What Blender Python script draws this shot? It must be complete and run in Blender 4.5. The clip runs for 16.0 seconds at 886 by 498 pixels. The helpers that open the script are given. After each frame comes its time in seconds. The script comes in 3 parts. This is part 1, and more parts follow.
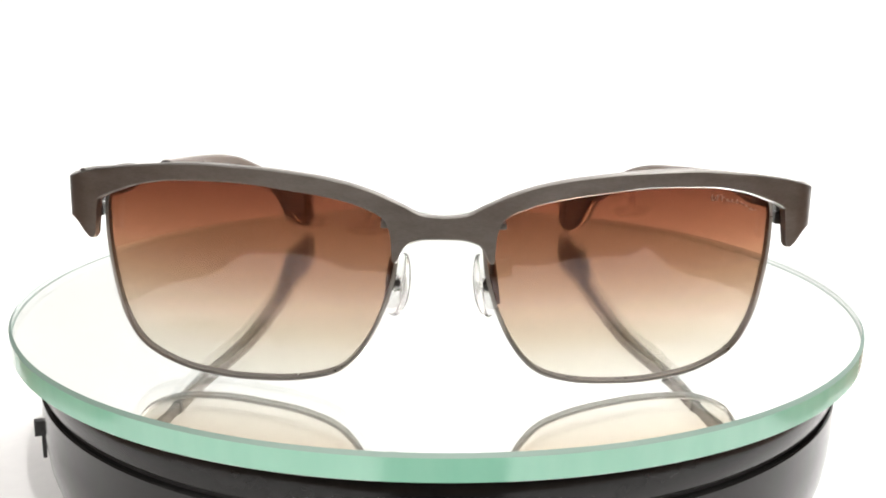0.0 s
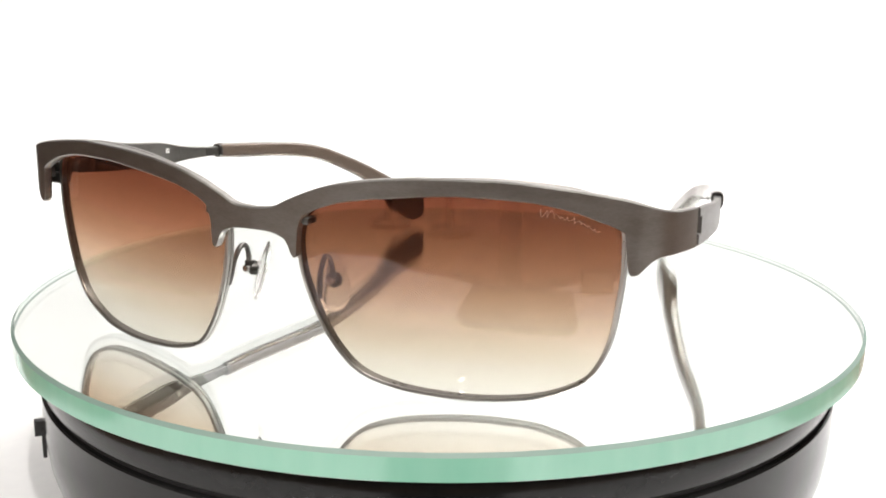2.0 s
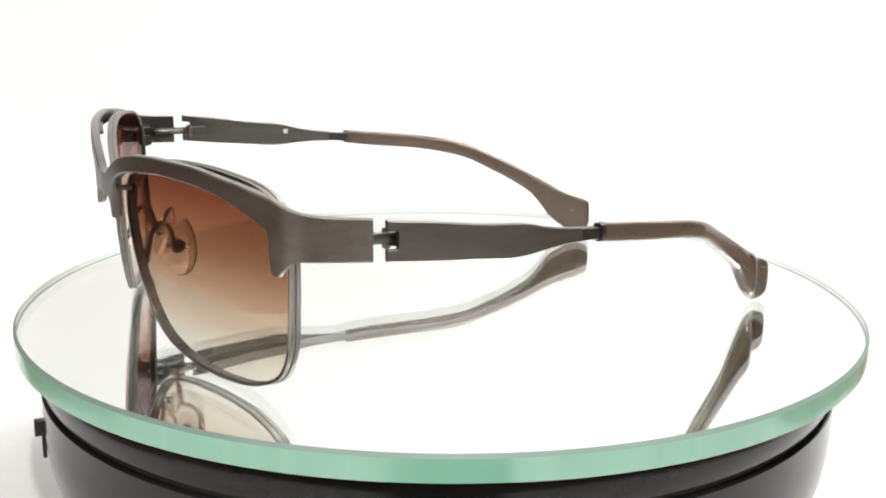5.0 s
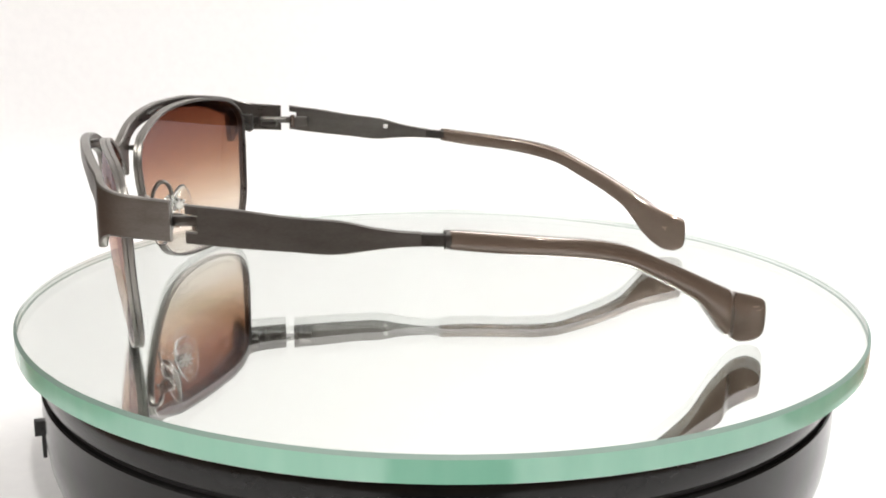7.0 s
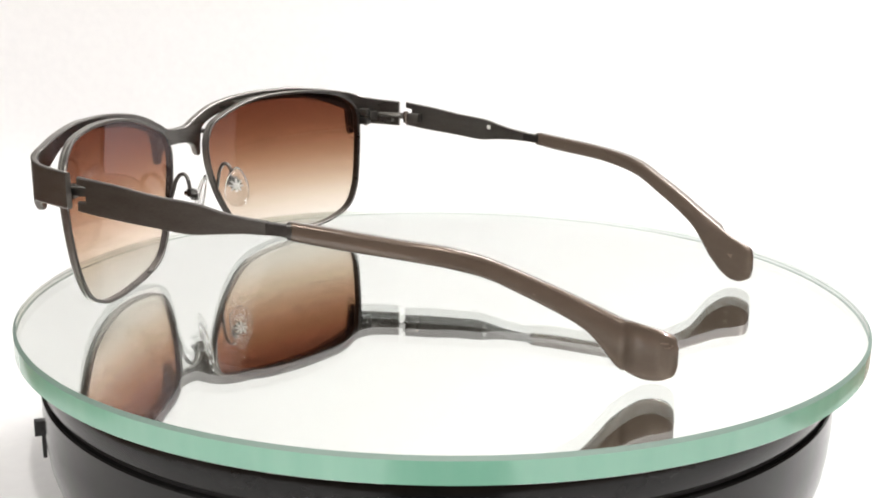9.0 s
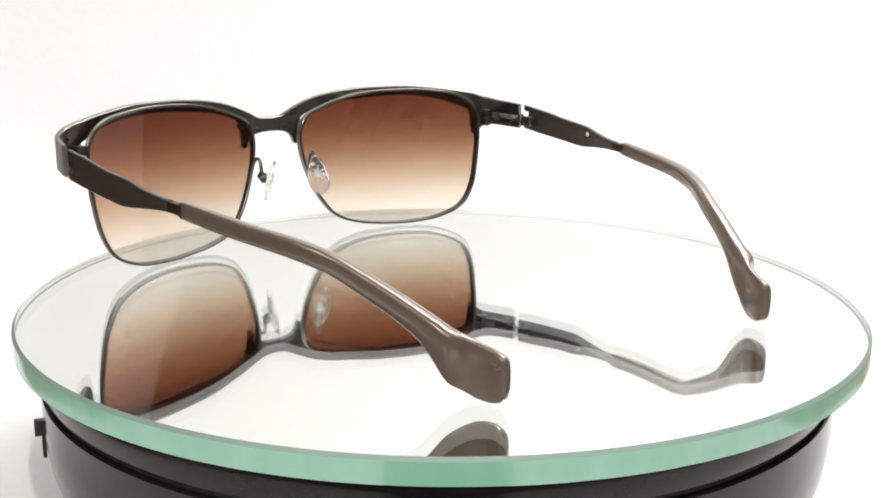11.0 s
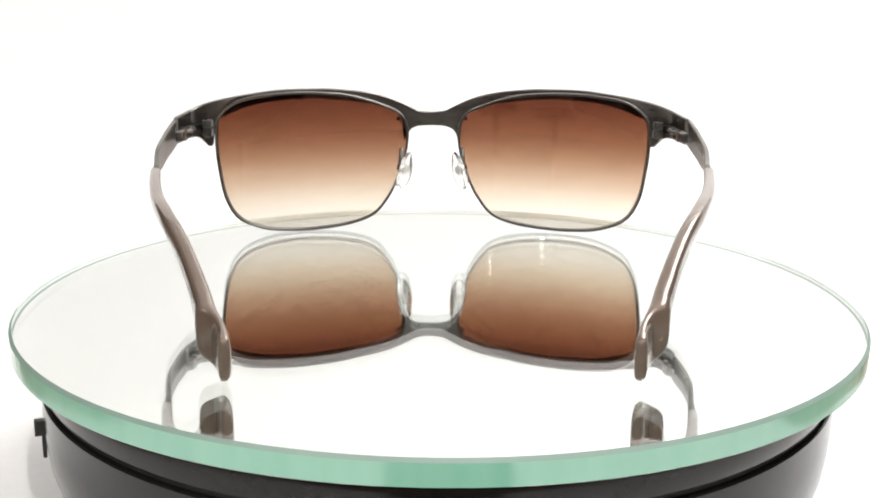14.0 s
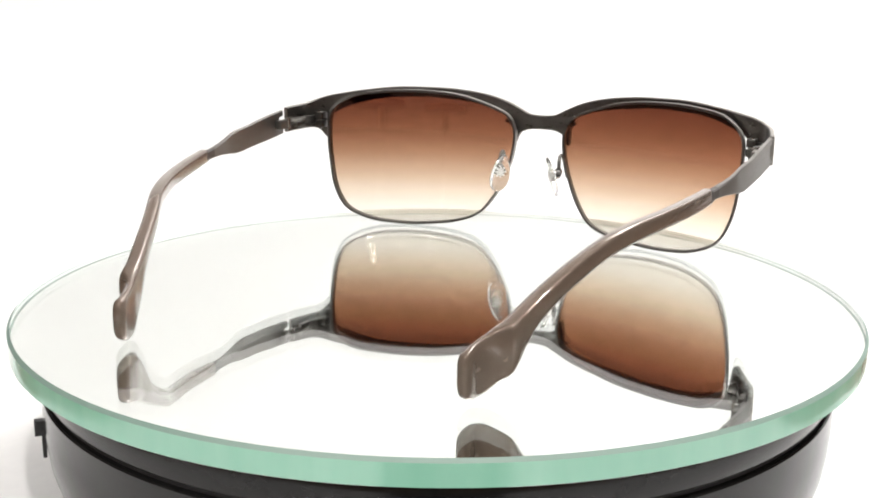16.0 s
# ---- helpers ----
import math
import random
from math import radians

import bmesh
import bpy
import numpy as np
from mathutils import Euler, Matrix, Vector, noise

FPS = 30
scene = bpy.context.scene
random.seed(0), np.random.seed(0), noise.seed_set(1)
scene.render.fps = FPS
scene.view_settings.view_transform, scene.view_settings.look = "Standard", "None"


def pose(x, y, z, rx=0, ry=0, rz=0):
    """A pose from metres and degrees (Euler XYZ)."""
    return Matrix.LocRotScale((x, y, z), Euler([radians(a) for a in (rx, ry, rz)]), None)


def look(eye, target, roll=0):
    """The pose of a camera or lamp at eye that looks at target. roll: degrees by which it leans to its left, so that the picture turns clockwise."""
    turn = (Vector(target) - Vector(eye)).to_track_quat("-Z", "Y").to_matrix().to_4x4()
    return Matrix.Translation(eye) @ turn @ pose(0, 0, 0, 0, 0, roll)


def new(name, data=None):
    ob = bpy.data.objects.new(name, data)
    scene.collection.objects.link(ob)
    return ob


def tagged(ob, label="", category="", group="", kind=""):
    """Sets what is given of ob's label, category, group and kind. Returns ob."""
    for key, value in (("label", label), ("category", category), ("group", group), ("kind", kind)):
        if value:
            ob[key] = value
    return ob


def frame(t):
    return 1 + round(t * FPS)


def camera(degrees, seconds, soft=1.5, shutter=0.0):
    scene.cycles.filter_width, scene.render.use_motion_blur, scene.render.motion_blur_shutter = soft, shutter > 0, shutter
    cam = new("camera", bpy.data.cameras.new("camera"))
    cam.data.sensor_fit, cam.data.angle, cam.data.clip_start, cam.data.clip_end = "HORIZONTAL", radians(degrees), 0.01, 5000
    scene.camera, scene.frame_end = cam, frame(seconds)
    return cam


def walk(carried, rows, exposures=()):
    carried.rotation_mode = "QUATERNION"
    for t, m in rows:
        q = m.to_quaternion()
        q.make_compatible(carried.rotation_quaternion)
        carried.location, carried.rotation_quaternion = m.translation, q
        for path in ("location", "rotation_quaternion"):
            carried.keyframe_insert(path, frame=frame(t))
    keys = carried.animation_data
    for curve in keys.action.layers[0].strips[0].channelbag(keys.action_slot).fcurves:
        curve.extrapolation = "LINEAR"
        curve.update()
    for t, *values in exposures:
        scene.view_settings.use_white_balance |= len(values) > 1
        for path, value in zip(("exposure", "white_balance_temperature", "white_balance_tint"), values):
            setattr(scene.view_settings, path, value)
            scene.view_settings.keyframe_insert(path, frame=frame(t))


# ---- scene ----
# The camera stands still on its stand.
cam = camera(43.483, 16.0, soft=1.9)
EYE = pose(0, -0.26731, 0.07527, 76.335, -0.626, 0.075)
walk(cam, [(0.0, EYE), (16.0, EYE)], [(0.0, 0.10), (2.0, 0.08), (4.0, 0.0), (7.0, -0.16), (10.0, -0.17), (13.0, -0.06), (16.0, 0.0)])

MM = 0.001

# ---- light: a small white photo tent with lamps under its roof, in a dim room ----
world = bpy.data.worlds.new("dim_room")
world.use_nodes = True
scene.world = world
world.node_tree.nodes["Background"].inputs[0].default_value = (0.30, 0.24, 0.20, 1)
world.node_tree.nodes["Background"].inputs[1].default_value = 0.35


def area(name, size_x, size_y, watts, eye, target, colour=(1, 0.97, 0.93)):
    data = bpy.data.lights.new(name, "AREA")
    data.shape, data.size, data.size_y, data.energy, data.color = "RECTANGLE", size_x, size_y, watts, colour
    ob = new(name, data)
    ob.matrix_world = look(eye, target)
    return ob


area("lamp_roof", 0.28, 0.30, 3.75, (0.26, 0.13, 0.545), (0.26, 0.13, 0.0), (1, 0.985, 0.97))


def bulb(name, watts, place, radius=0.009):
    data = bpy.data.lights.new(name, "POINT")
    data.energy, data.shadow_soft_size, data.color = watts, radius, (1, 0.97, 0.93)
    ob = new(name, data)
    ob.location = place
    return ob


# three bulbs above and in front of the tent's open side
bulb("lamp_bulb_a", 8.5, (-0.30, -0.42, 0.44))
bulb("lamp_bulb_b", 9.0, (0.06, -0.46, 0.512))
bulb("lamp_bulb_c", 4.0, (0.42, -0.34, 0.46))


# ---- materials ----
def material(name, colour, rough, metal=0.0, **more):
    m = bpy.data.materials.new(name)
    m.use_nodes = True
    b = m.node_tree.nodes["Principled BSDF"]
    b.inputs["Base Color"].default_value = (*colour, 1)
    b.inputs["Roughness"].default_value = rough
    b.inputs["Metallic"].default_value = metal
    for key, value in more.items():
        b.inputs[key.replace("_", " ")].default_value = value
    return m


def node(m, kind, **values):
    n = m.node_tree.nodes.new(kind)
    for key, value in values.items():
        n.inputs[key.replace("_", " ")].default_value = value
    return n


def vary(m, scale, low, high, rough=(0.3, 0.5), bump=0.0, stretch=(1, 1, 1), fine=6.0):
    """Two scales of noise in colour and roughness, and a fine bump, in object space."""
    t = m.node_tree
    b = t.nodes["Principled BSDF"]
    coord, mapping = node(m, "ShaderNodeTexCoord"), node(m, "ShaderNodeMapping")
    mapping.inputs["Scale"].default_value = stretch
    t.links.new(coord.outputs["Object"], mapping.inputs["Vector"])
    big, small = node(m, "ShaderNodeTexNoise", Scale=scale, Detail=3.0), node(m, "ShaderNodeTexNoise", Scale=scale * fine, Detail=5.0)
    for n in (big, small):
        t.links.new(mapping.outputs[0], n.inputs["Vector"])
    mix = node(m, "ShaderNodeMath")
    mix.operation = "MULTIPLY_ADD"
    mix.inputs[1].default_value = 0.5
    half = node(m, "ShaderNodeMath")
    half.operation = "MULTIPLY"
    half.inputs[1].default_value = 0.5
    t.links.new(big.outputs[0], half.inputs[0])
    t.links.new(small.outputs[0], mix.inputs[0])
    t.links.new(half.outputs[0], mix.inputs[2])
    ramp = node(m, "ShaderNodeValToRGB")
    ramp.color_ramp.elements[0].position, ramp.color_ramp.elements[1].position = 0.36, 0.64
    ramp.color_ramp.elements[0].color, ramp.color_ramp.elements[1].color = (*low, 1), (*high, 1)
    t.links.new(mix.outputs[0], ramp.inputs[0])
    t.links.new(ramp.outputs[0], b.inputs["Base Color"])
    span = node(m, "ShaderNodeMapRange", From_Min=0.35, From_Max=0.65, To_Min=rough[0], To_Max=rough[1])
    t.links.new(mix.outputs[0], span.inputs[0])
    t.links.new(span.outputs[0], b.inputs["Roughness"])
    if bump:
        bm_ = node(m, "ShaderNodeBump", Strength=bump, Distance=0.0002)
        t.links.new(small.outputs[0], bm_.inputs["Height"])
        t.links.new(bm_.outputs[0], b.inputs["Normal"])
    return m


gunmetal = vary(material("brushed gunmetal", (0.16, 0.15, 0.14), 0.4, 1.0), 500, (0.148, 0.141, 0.131), (0.180, 0.172, 0.161), (0.33, 0.43), 0.05, (0.4, 0.4, 1.4))
# lit and shaded copies of the gunmetal, for outward and inward faces
lit_metal = vary(material("lit brushed gunmetal", (0.2, 0.19, 0.18), 0.4, 1.0), 500, (0.240, 0.229, 0.214), (0.292, 0.279, 0.262), (0.33, 0.43), 0.05, (0.4, 0.4, 1.4))
shaded_metal = vary(material("shaded inner gunmetal", (0.12, 0.11, 0.1), 0.4, 1.0), 500, (0.112, 0.106, 0.099), (0.142, 0.134, 0.126), (0.26, 0.36), 0.05, (0.4, 0.4, 1.4))
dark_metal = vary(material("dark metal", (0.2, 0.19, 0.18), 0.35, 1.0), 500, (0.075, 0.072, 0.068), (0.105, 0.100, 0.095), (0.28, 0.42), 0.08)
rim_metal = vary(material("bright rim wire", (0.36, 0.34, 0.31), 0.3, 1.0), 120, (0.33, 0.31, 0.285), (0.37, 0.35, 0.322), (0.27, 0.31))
steel = material("polished steel", (0.55, 0.54, 0.52), 0.22, 1.0)
acetate = vary(material("pearly brown acetate", (0.16, 0.12, 0.09), 0.3, 0.36, Coat_Weight=1.0, Coat_Roughness=0.03, Specular_IOR_Level=0.25), 90, (0.128, 0.096, 0.075), (0.145, 0.109, 0.086), (0.25, 0.275), 0.0, (1, 0.3, 1))
silicone = material("clear silicone", (0.95, 0.95, 0.94), 0.05, 0.0, Transmission_Weight=0.95, IOR=1.38)
mark_paint = material("pale mark paint", (0.75, 0.74, 0.72), 0.5)
faint_paint = material("faint etched mark", (0.17, 0.163, 0.155), 0.5, 0.9)
logo_paint = material("pale lens lettering", (0.34, 0.25, 0.20), 0.5)
mark_ink = material("dark mark ink", (0.12, 0.11, 0.10), 0.6)
black_gloss = vary(material("glossy black plastic", (0.02, 0.02, 0.02), 0.2, 0.0, Specular_IOR_Level=0.28), 60, (0.008, 0.008, 0.008), (0.012, 0.012, 0.012), (0.13, 0.19), 0.02)
black_matt = vary(material("matt black plastic", (0.02, 0.02, 0.02), 0.5), 80, (0.012, 0.012, 0.012), (0.022, 0.021, 0.021), (0.4, 0.6), 0.05)
white_sheet = vary(material("white paper sheet", (0.82, 0.82, 0.82), 0.7), 6, (0.80, 0.80, 0.805), (0.84, 0.84, 0.84), (0.65, 0.8), 0.05, (1, 1, 1), 40)
tent_cloth = vary(material("white tent cloth", (0.8, 0.8, 0.8), 0.85), 8, (0.78, 0.78, 0.79), (0.83, 0.83, 0.83), (0.8, 0.95), 0.1, (1, 1, 1), 60)
table_wood = vary(material("brown table top", (0.2, 0.12, 0.08), 0.45), 10, (0.15, 0.085, 0.055), (0.24, 0.15, 0.10), (0.35, 0.55), 0.1, (1, 8, 1))
stand_metal = vary(material("dark stand", (0.05, 0.05, 0.05), 0.4), 60, (0.035, 0.034, 0.033), (0.06, 0.058, 0.056), (0.35, 0.5), 0.05)

mirror = material("silvered mirror back", (0.90, 0.92, 0.91), 0.0, 1.0)
pane = material("clear plate glass", (0.955, 0.982, 0.970), 0.0, 0.0, Transmission_Weight=1.0, IOR=1.5)
chamfer = material("ground glass chamfer", (0.17, 0.25, 0.215), 0.45, 0.0, IOR=1.5)
backing = material("grey mirror backing paint", (0.06, 0.06, 0.06), 0.5)


glass_edge = vary(material("green glass edge", (0.3, 0.6, 0.45), 0.12, 0.0, IOR=1.8), 30, (0.185, 0.43, 0.315), (0.235, 0.48, 0.36), (0.08, 0.16), 0.0, (1, 1, 0.2))
# pale lining added inside the edge: light passing through glass put into colour
edge_light_lining = vary(material("pale lining for light in the glass edge", (0.8, 0.84, 0.82), 0.5), 40, (0.60, 0.63, 0.62), (0.66, 0.69, 0.68), (0.4, 0.5))


def lens_tint():
    """Gradient-tinted lens: dark brown at the top, almost clear at the bottom, with a plain glass gloss."""
    m = bpy.data.materials.new("brown gradient lens")
    m.use_nodes = True
    t = m.node_tree
    t.nodes.remove(t.nodes["Principled BSDF"])
    out = t.nodes["Material Output"]
    coord, sep = node(m, "ShaderNodeTexCoord"), node(m, "ShaderNodeSeparateXYZ")
    t.links.new(coord.outputs["Object"], sep.inputs[0])
    span = node(m, "ShaderNodeMapRange", From_Min=0.0, From_Max=0.042, To_Min=0.0, To_Max=1.0)
    t.links.new(sep.outputs["Z"], span.inputs[0])
    ramp = node(m, "ShaderNodeValToRGB")
    stops = ((0.0, (0.93, 0.915, 0.885)), (0.17, (0.89, 0.85, 0.79)), (0.36, (0.77, 0.665, 0.56)), (0.58, (0.56, 0.385, 0.28)), (0.80, (0.405, 0.228, 0.160)), (1.0, (0.315, 0.160, 0.117)))
    ramp.color_ramp.interpolation = "B_SPLINE"
    while len(ramp.color_ramp.elements) < len(stops):
        ramp.color_ramp.elements.new(0.5)
    for e, (where, c) in zip(ramp.color_ramp.elements, stops):
        e.position = where
    for e, (where, c) in zip(ramp.color_ramp.elements, stops):
        e.color = (*c, 1)
    t.links.new(span.outputs[0], ramp.inputs[0])
    clear, gloss = node(m, "ShaderNodeBsdfTransparent"), node(m, "ShaderNodeBsdfGlossy", Roughness=0.0, Color=(0.94, 0.84, 0.90, 1))
    t.links.new(ramp.outputs[0], clear.inputs[0])
    # gloss of a coated lens: 0.048 head on, rising to a third at grazing, faintly violet
    facing, power, scale_ = node(m, "ShaderNodeLayerWeight", Blend=0.5), node(m, "ShaderNodeMath"), node(m, "ShaderNodeMath")
    power.operation, power.inputs[1].default_value = "POWER", 5.0
    scale_.operation, scale_.inputs[1].default_value, scale_.inputs[2].default_value = "MULTIPLY_ADD", 0.32, 0.048
    t.links.new(facing.outputs["Facing"], power.inputs[0])
    t.links.new(power.outputs[0], scale_.inputs[0])
    mix = node(m, "ShaderNodeMixShader")
    t.links.new(scale_.outputs[0], mix.inputs[0])
    t.links.new(clear.outputs[0], mix.inputs[1])
    t.links.new(gloss.outputs[0], mix.inputs[2])
    t.links.new(mix.outputs[0], out.inputs["Surface"])
    return m


lens_mat = lens_tint()


# ---- building tools (millimetres in, metres out) ----
def part(name, bm, mat, parent=None, label="", smooth=40):
    bmesh.ops.recalc_face_normals(bm, faces=bm.faces)
    for v in bm.verts:
        v.co *= MM
    mesh = bpy.data.meshes.new(name)
    bm.to_mesh(mesh)
    bm.free()
    for m in mat if isinstance(mat, (list, tuple)) else (mat,):
        mesh.materials.append(m)
    if smooth:
        mesh.shade_smooth()
        mesh.set_sharp_from_angle(angle=radians(smooth))
    ob = new(name, mesh)
    ob.parent = parent
    return tagged(ob, label)


def curve_at(pairs, q):
    """Smooth interpolation through (position, value) pairs."""
    xs, ys = np.array([a for a, _ in pairs], float), np.array([b for _, b in pairs], float)
    d = np.diff(ys) / np.diff(xs)
    m = np.empty_like(ys)
    m[0], m[-1] = d[0], d[-1]
    m[1:-1] = np.where(d[:-1] * d[1:] > 0, 2 * d[:-1] * d[1:] / np.where(d[:-1] + d[1:] == 0, 1, d[:-1] + d[1:]), 0)
    q = np.clip(q, xs[0], xs[-1])
    i = np.clip(np.searchsorted(xs, q) - 1, 0, len(xs) - 2)
    h = xs[i + 1] - xs[i]
    u = (q - xs[i]) / h
    return (2 * u**3 - 3 * u**2 + 1) * ys[i] + (u**3 - 2 * u**2 + u) * h * m[i] + (3 * u**2 - 2 * u**3) * ys[i + 1] + (u**3 - u**2) * h * m[i + 1]


def closed_spline(points, n):
    """n points, evenly spaced, on a smooth closed curve through the given ones."""
    p = np.array(points, float)
    k = len(p)
    out = []
    for i in range(k):
        a, b, c, d = p[i - 1], p[i], p[(i + 1) % k], p[(i + 2) % k]
        ta, tb, tc = (max(np.linalg.norm(v), 1e-6) ** 0.5 for v in (b - a, c - b, d - c))
        m1 = (b - a) / ta - (c - a) / (ta + tb) + (c - b) / tb
        m2 = (c - b) / tb - (d - b) / (tb + tc) + (d - c) / tc
        m1, m2 = m1 * tb, m2 * tb
        for u in np.linspace(0, 1, 24, endpoint=False):
            out.append((2 * u**3 - 3 * u**2 + 1) * b + (u**3 - 2 * u**2 + u) * m1 + (3 * u**2 - 2 * u**3) * c + (u**3 - u**2) * m2)
    out = np.array(out)
    length = np.r_[0, np.cumsum(np.linalg.norm(np.diff(np.vstack([out, out[:1]]), axis=0), axis=1))]
    where = np.linspace(0, length[-1], n, endpoint=False)
    ring = np.vstack([out, out[:1]])
    return np.stack([np.interp(where, length, ring[:, j]) for j in range(p.shape[1])], -1)


def loft(rings, closed=False, caps=True):
    """Skin over rings of equal count."""
    bm = bmesh.new()
    made = [[bm.verts.new(tuple(v)) for v in r] for r in rings]
    n = len(rings[0])
    for a, b in zip(made, made[1:] + (made[:1] if closed else [])):
        for j in range(n):
            bm.faces.new((a[j], a[(j + 1) % n], b[(j + 1) % n], b[j]))
    if caps and not closed:
        bm.faces.new(made[0])
        bm.faces.new(made[-1][::-1])
    return bm


def bar_section(centre, normal, top, low, thick, bevel=0.22):
    """Bevelled upright rectangle: centre (x, y) of the plan, normal in plan."""
    b = min(bevel, (top - low) * 0.3, thick * 0.4)
    h = thick / 2
    outline = [(-h + b, low), (h - b, low), (h, low + b), (h, top - b), (h - b, top), (-h + b, top), (-h, top - b), (-h, low + b)]
    return [(centre[0] + normal[0] * s, centre[1] + normal[1] * s, z) for s, z in outline]


def oval_section(centre, normal, top, low, thick, power=2.6, n=16):
    out = []
    for k in range(n):
        a = 2 * math.pi * k / n
        c, s = math.cos(a), math.sin(a)
        u = math.copysign(abs(c) ** (2 / power), c) * thick / 2
        w = math.copysign(abs(s) ** (2 / power), s) * (top - low) / 2
        out.append((centre[0] + normal[0] * u, centre[1] + normal[1] * u, (top + low) / 2 + w))
    return out


def box(bm, size, m=None, bevel=0.0):
    made = bmesh.ops.create_cube(bm, size=1.0, matrix=(m or Matrix()) @ Matrix.Diagonal((*size, 1)))["verts"]
    if bevel:
        edges = list({e for v in made for e in v.link_edges})
        bmesh.ops.bevel(bm, geom=edges, offset=bevel, segments=2, affect="EDGES", profile=0.6)
    return bm


def rod(bm, r, length, m=None, n=20, bevel=0.0):
    made = bmesh.ops.create_cone(bm, cap_ends=True, segments=n, radius1=r, radius2=r, depth=length, matrix=m or Matrix())["verts"]
    if bevel:
        edges = [e for e in {e for v in made for e in v.link_edges} if len(e.link_faces) == 2 and max(len(f.verts) for f in e.link_faces) > 4]
        bmesh.ops.bevel(bm, geom=edges, offset=bevel, segments=2, affect="EDGES")
    return bm


def wire(points, r, n=10, steps=8):
    """Round wire through points."""
    p = [Vector(q) for q in points]
    path = []
    for i in range(len(p) - 1):
        a, b, c, d = p[max(i - 1, 0)], p[i], p[i + 1], p[min(i + 2, len(p) - 1)]
        for k in range(steps):
            u = k / steps
            path.append(0.5 * (2 * b + (c - a) * u + (2 * a - 5 * b + 4 * c - d) * u**2 + (3 * b - a - 3 * c + d) * u**3))
    path.append(p[-1])
    rings, side = [], None
    for i, q in enumerate(path):
        way = (path[min(i + 1, len(path) - 1)] - path[max(i - 1, 0)]).normalized()
        if side is None:
            side = way.orthogonal().normalized()
        side = (side - way * side.dot(way)).normalized()
        up = way.cross(side)
        rings.append([q + r * (math.cos(2 * math.pi * k / n) * side + math.sin(2 * math.pi * k / n) * up) for k in range(n)])
    return loft(rings)


def lathe(profile, n=160, close=False):
    """Turn (radius, height) pairs about the upright axis."""
    bm = bmesh.new()
    rings = [[bm.verts.new((r * math.cos(2 * math.pi * k / n), r * math.sin(2 * math.pi * k / n), z)) for k in range(n)] for r, z in profile]
    for a, b in zip(rings, rings[1:] + (rings[:1] if close else [])):
        for k in range(n):
            bm.faces.new((a[k], a[(k + 1) % n], b[(k + 1) % n], b[k]))
    return bm


# ---- the setting: white sheet that sweeps up behind, tent walls, table ----
FLOOR_Z = -50.0


def sweep_sheet():
    """One sheet: flat on the table with a wavy front edge, rising in a curve behind."""
    line = [(y, FLOOR_Z) for y in np.linspace(-256, 255, 34)]
    line += [(255 + 50 * math.sin(a), FLOOR_Z + 50 * (1 - math.cos(a))) for a in np.linspace(0.1, math.pi / 2, 12)]
    line += [(305, z) for z in np.linspace(30, 545, 10)]
    cols = np.linspace(0, 1, 61)
    bm = bmesh.new()
    grid = []
    for i, (y, z) in enumerate(line):
        wave = max(0.0, 1 - i / 6)
        wide = min(1.0, max(0.0, (y - 110) / 80)) if i < 34 else 1.0
        left = -300 * wide + (1 - wide) * (-183 + 5 * math.sin(y / 17))
        right = 330 * wide + (1 - wide) * (208 - 0.16 * (y + 180) + 7 * math.sin(y / 21 + 1))
        xs = left + (right - left) * cols
        ahead, behind = line[min(i + 1, len(line) - 1)], line[max(i - 1, 0)]
        way = Vector((ahead[0] - behind[0], ahead[1] - behind[1])).normalized()
        row = []
        for off in (0.4, 0.1):
            row.append([bm.verts.new((x, y - way.y * off + wave * (11 * math.sin(x / 34 + 2) + 6 * math.sin(x / 15 + 1)), z + way.x * off)) for x in xs])
        grid.append(row)
    n = len(xs)
    for a, b in zip(grid, grid[1:]):
        for side in (0, 1):
            for k in range(n - 1):
                bm.faces.new((a[side][k], a[side][k + 1], b[side][k + 1], b[side][k]))
        for k in (0, n - 1):
            bm.faces.new((a[0][k], b[0][k], b[1][k], a[1][k]))
    for row in (grid[0], grid[-1]):
        for k in range(n - 1):
            bm.faces.new((row[0][k], row[0][k + 1], row[1][k + 1], row[1][k]))
    return tagged(part("backdrop", bm, white_sheet), "white paper sheet sweeping up behind the turntable", "backdrop", kind="structure")


sweep_sheet()
# side walls out of view, added and sized for bounced light and lens reflections
for name, size, place in (("wall_west", (4, 100, 600), (-302, 265, 250)), ("wall_east", (4, 190, 600), (334, 220, 250))):
    bm = box(bmesh.new(), size, Matrix.Translation(place), 0.5)
    tagged(part(name, bm, tent_cloth), "unseen white cloth side wall of the photo tent", "wall", kind="structure")
bm = box(bmesh.new(), (672, 416, 4), Matrix.Translation((0, 108, 552.5)), 0.5)
tagged(part("ceiling", bm, tent_cloth), "white cloth roof of the photo tent", "ceiling", kind="structure")
bm = box(bmesh.new(), (1500, 1300, 30), Matrix.Translation((0, -150, FLOOR_Z - 15.2)), 2)
tagged(part("floor", bm, table_wood), "brown table top under the white sheet", "table top", kind="structure")


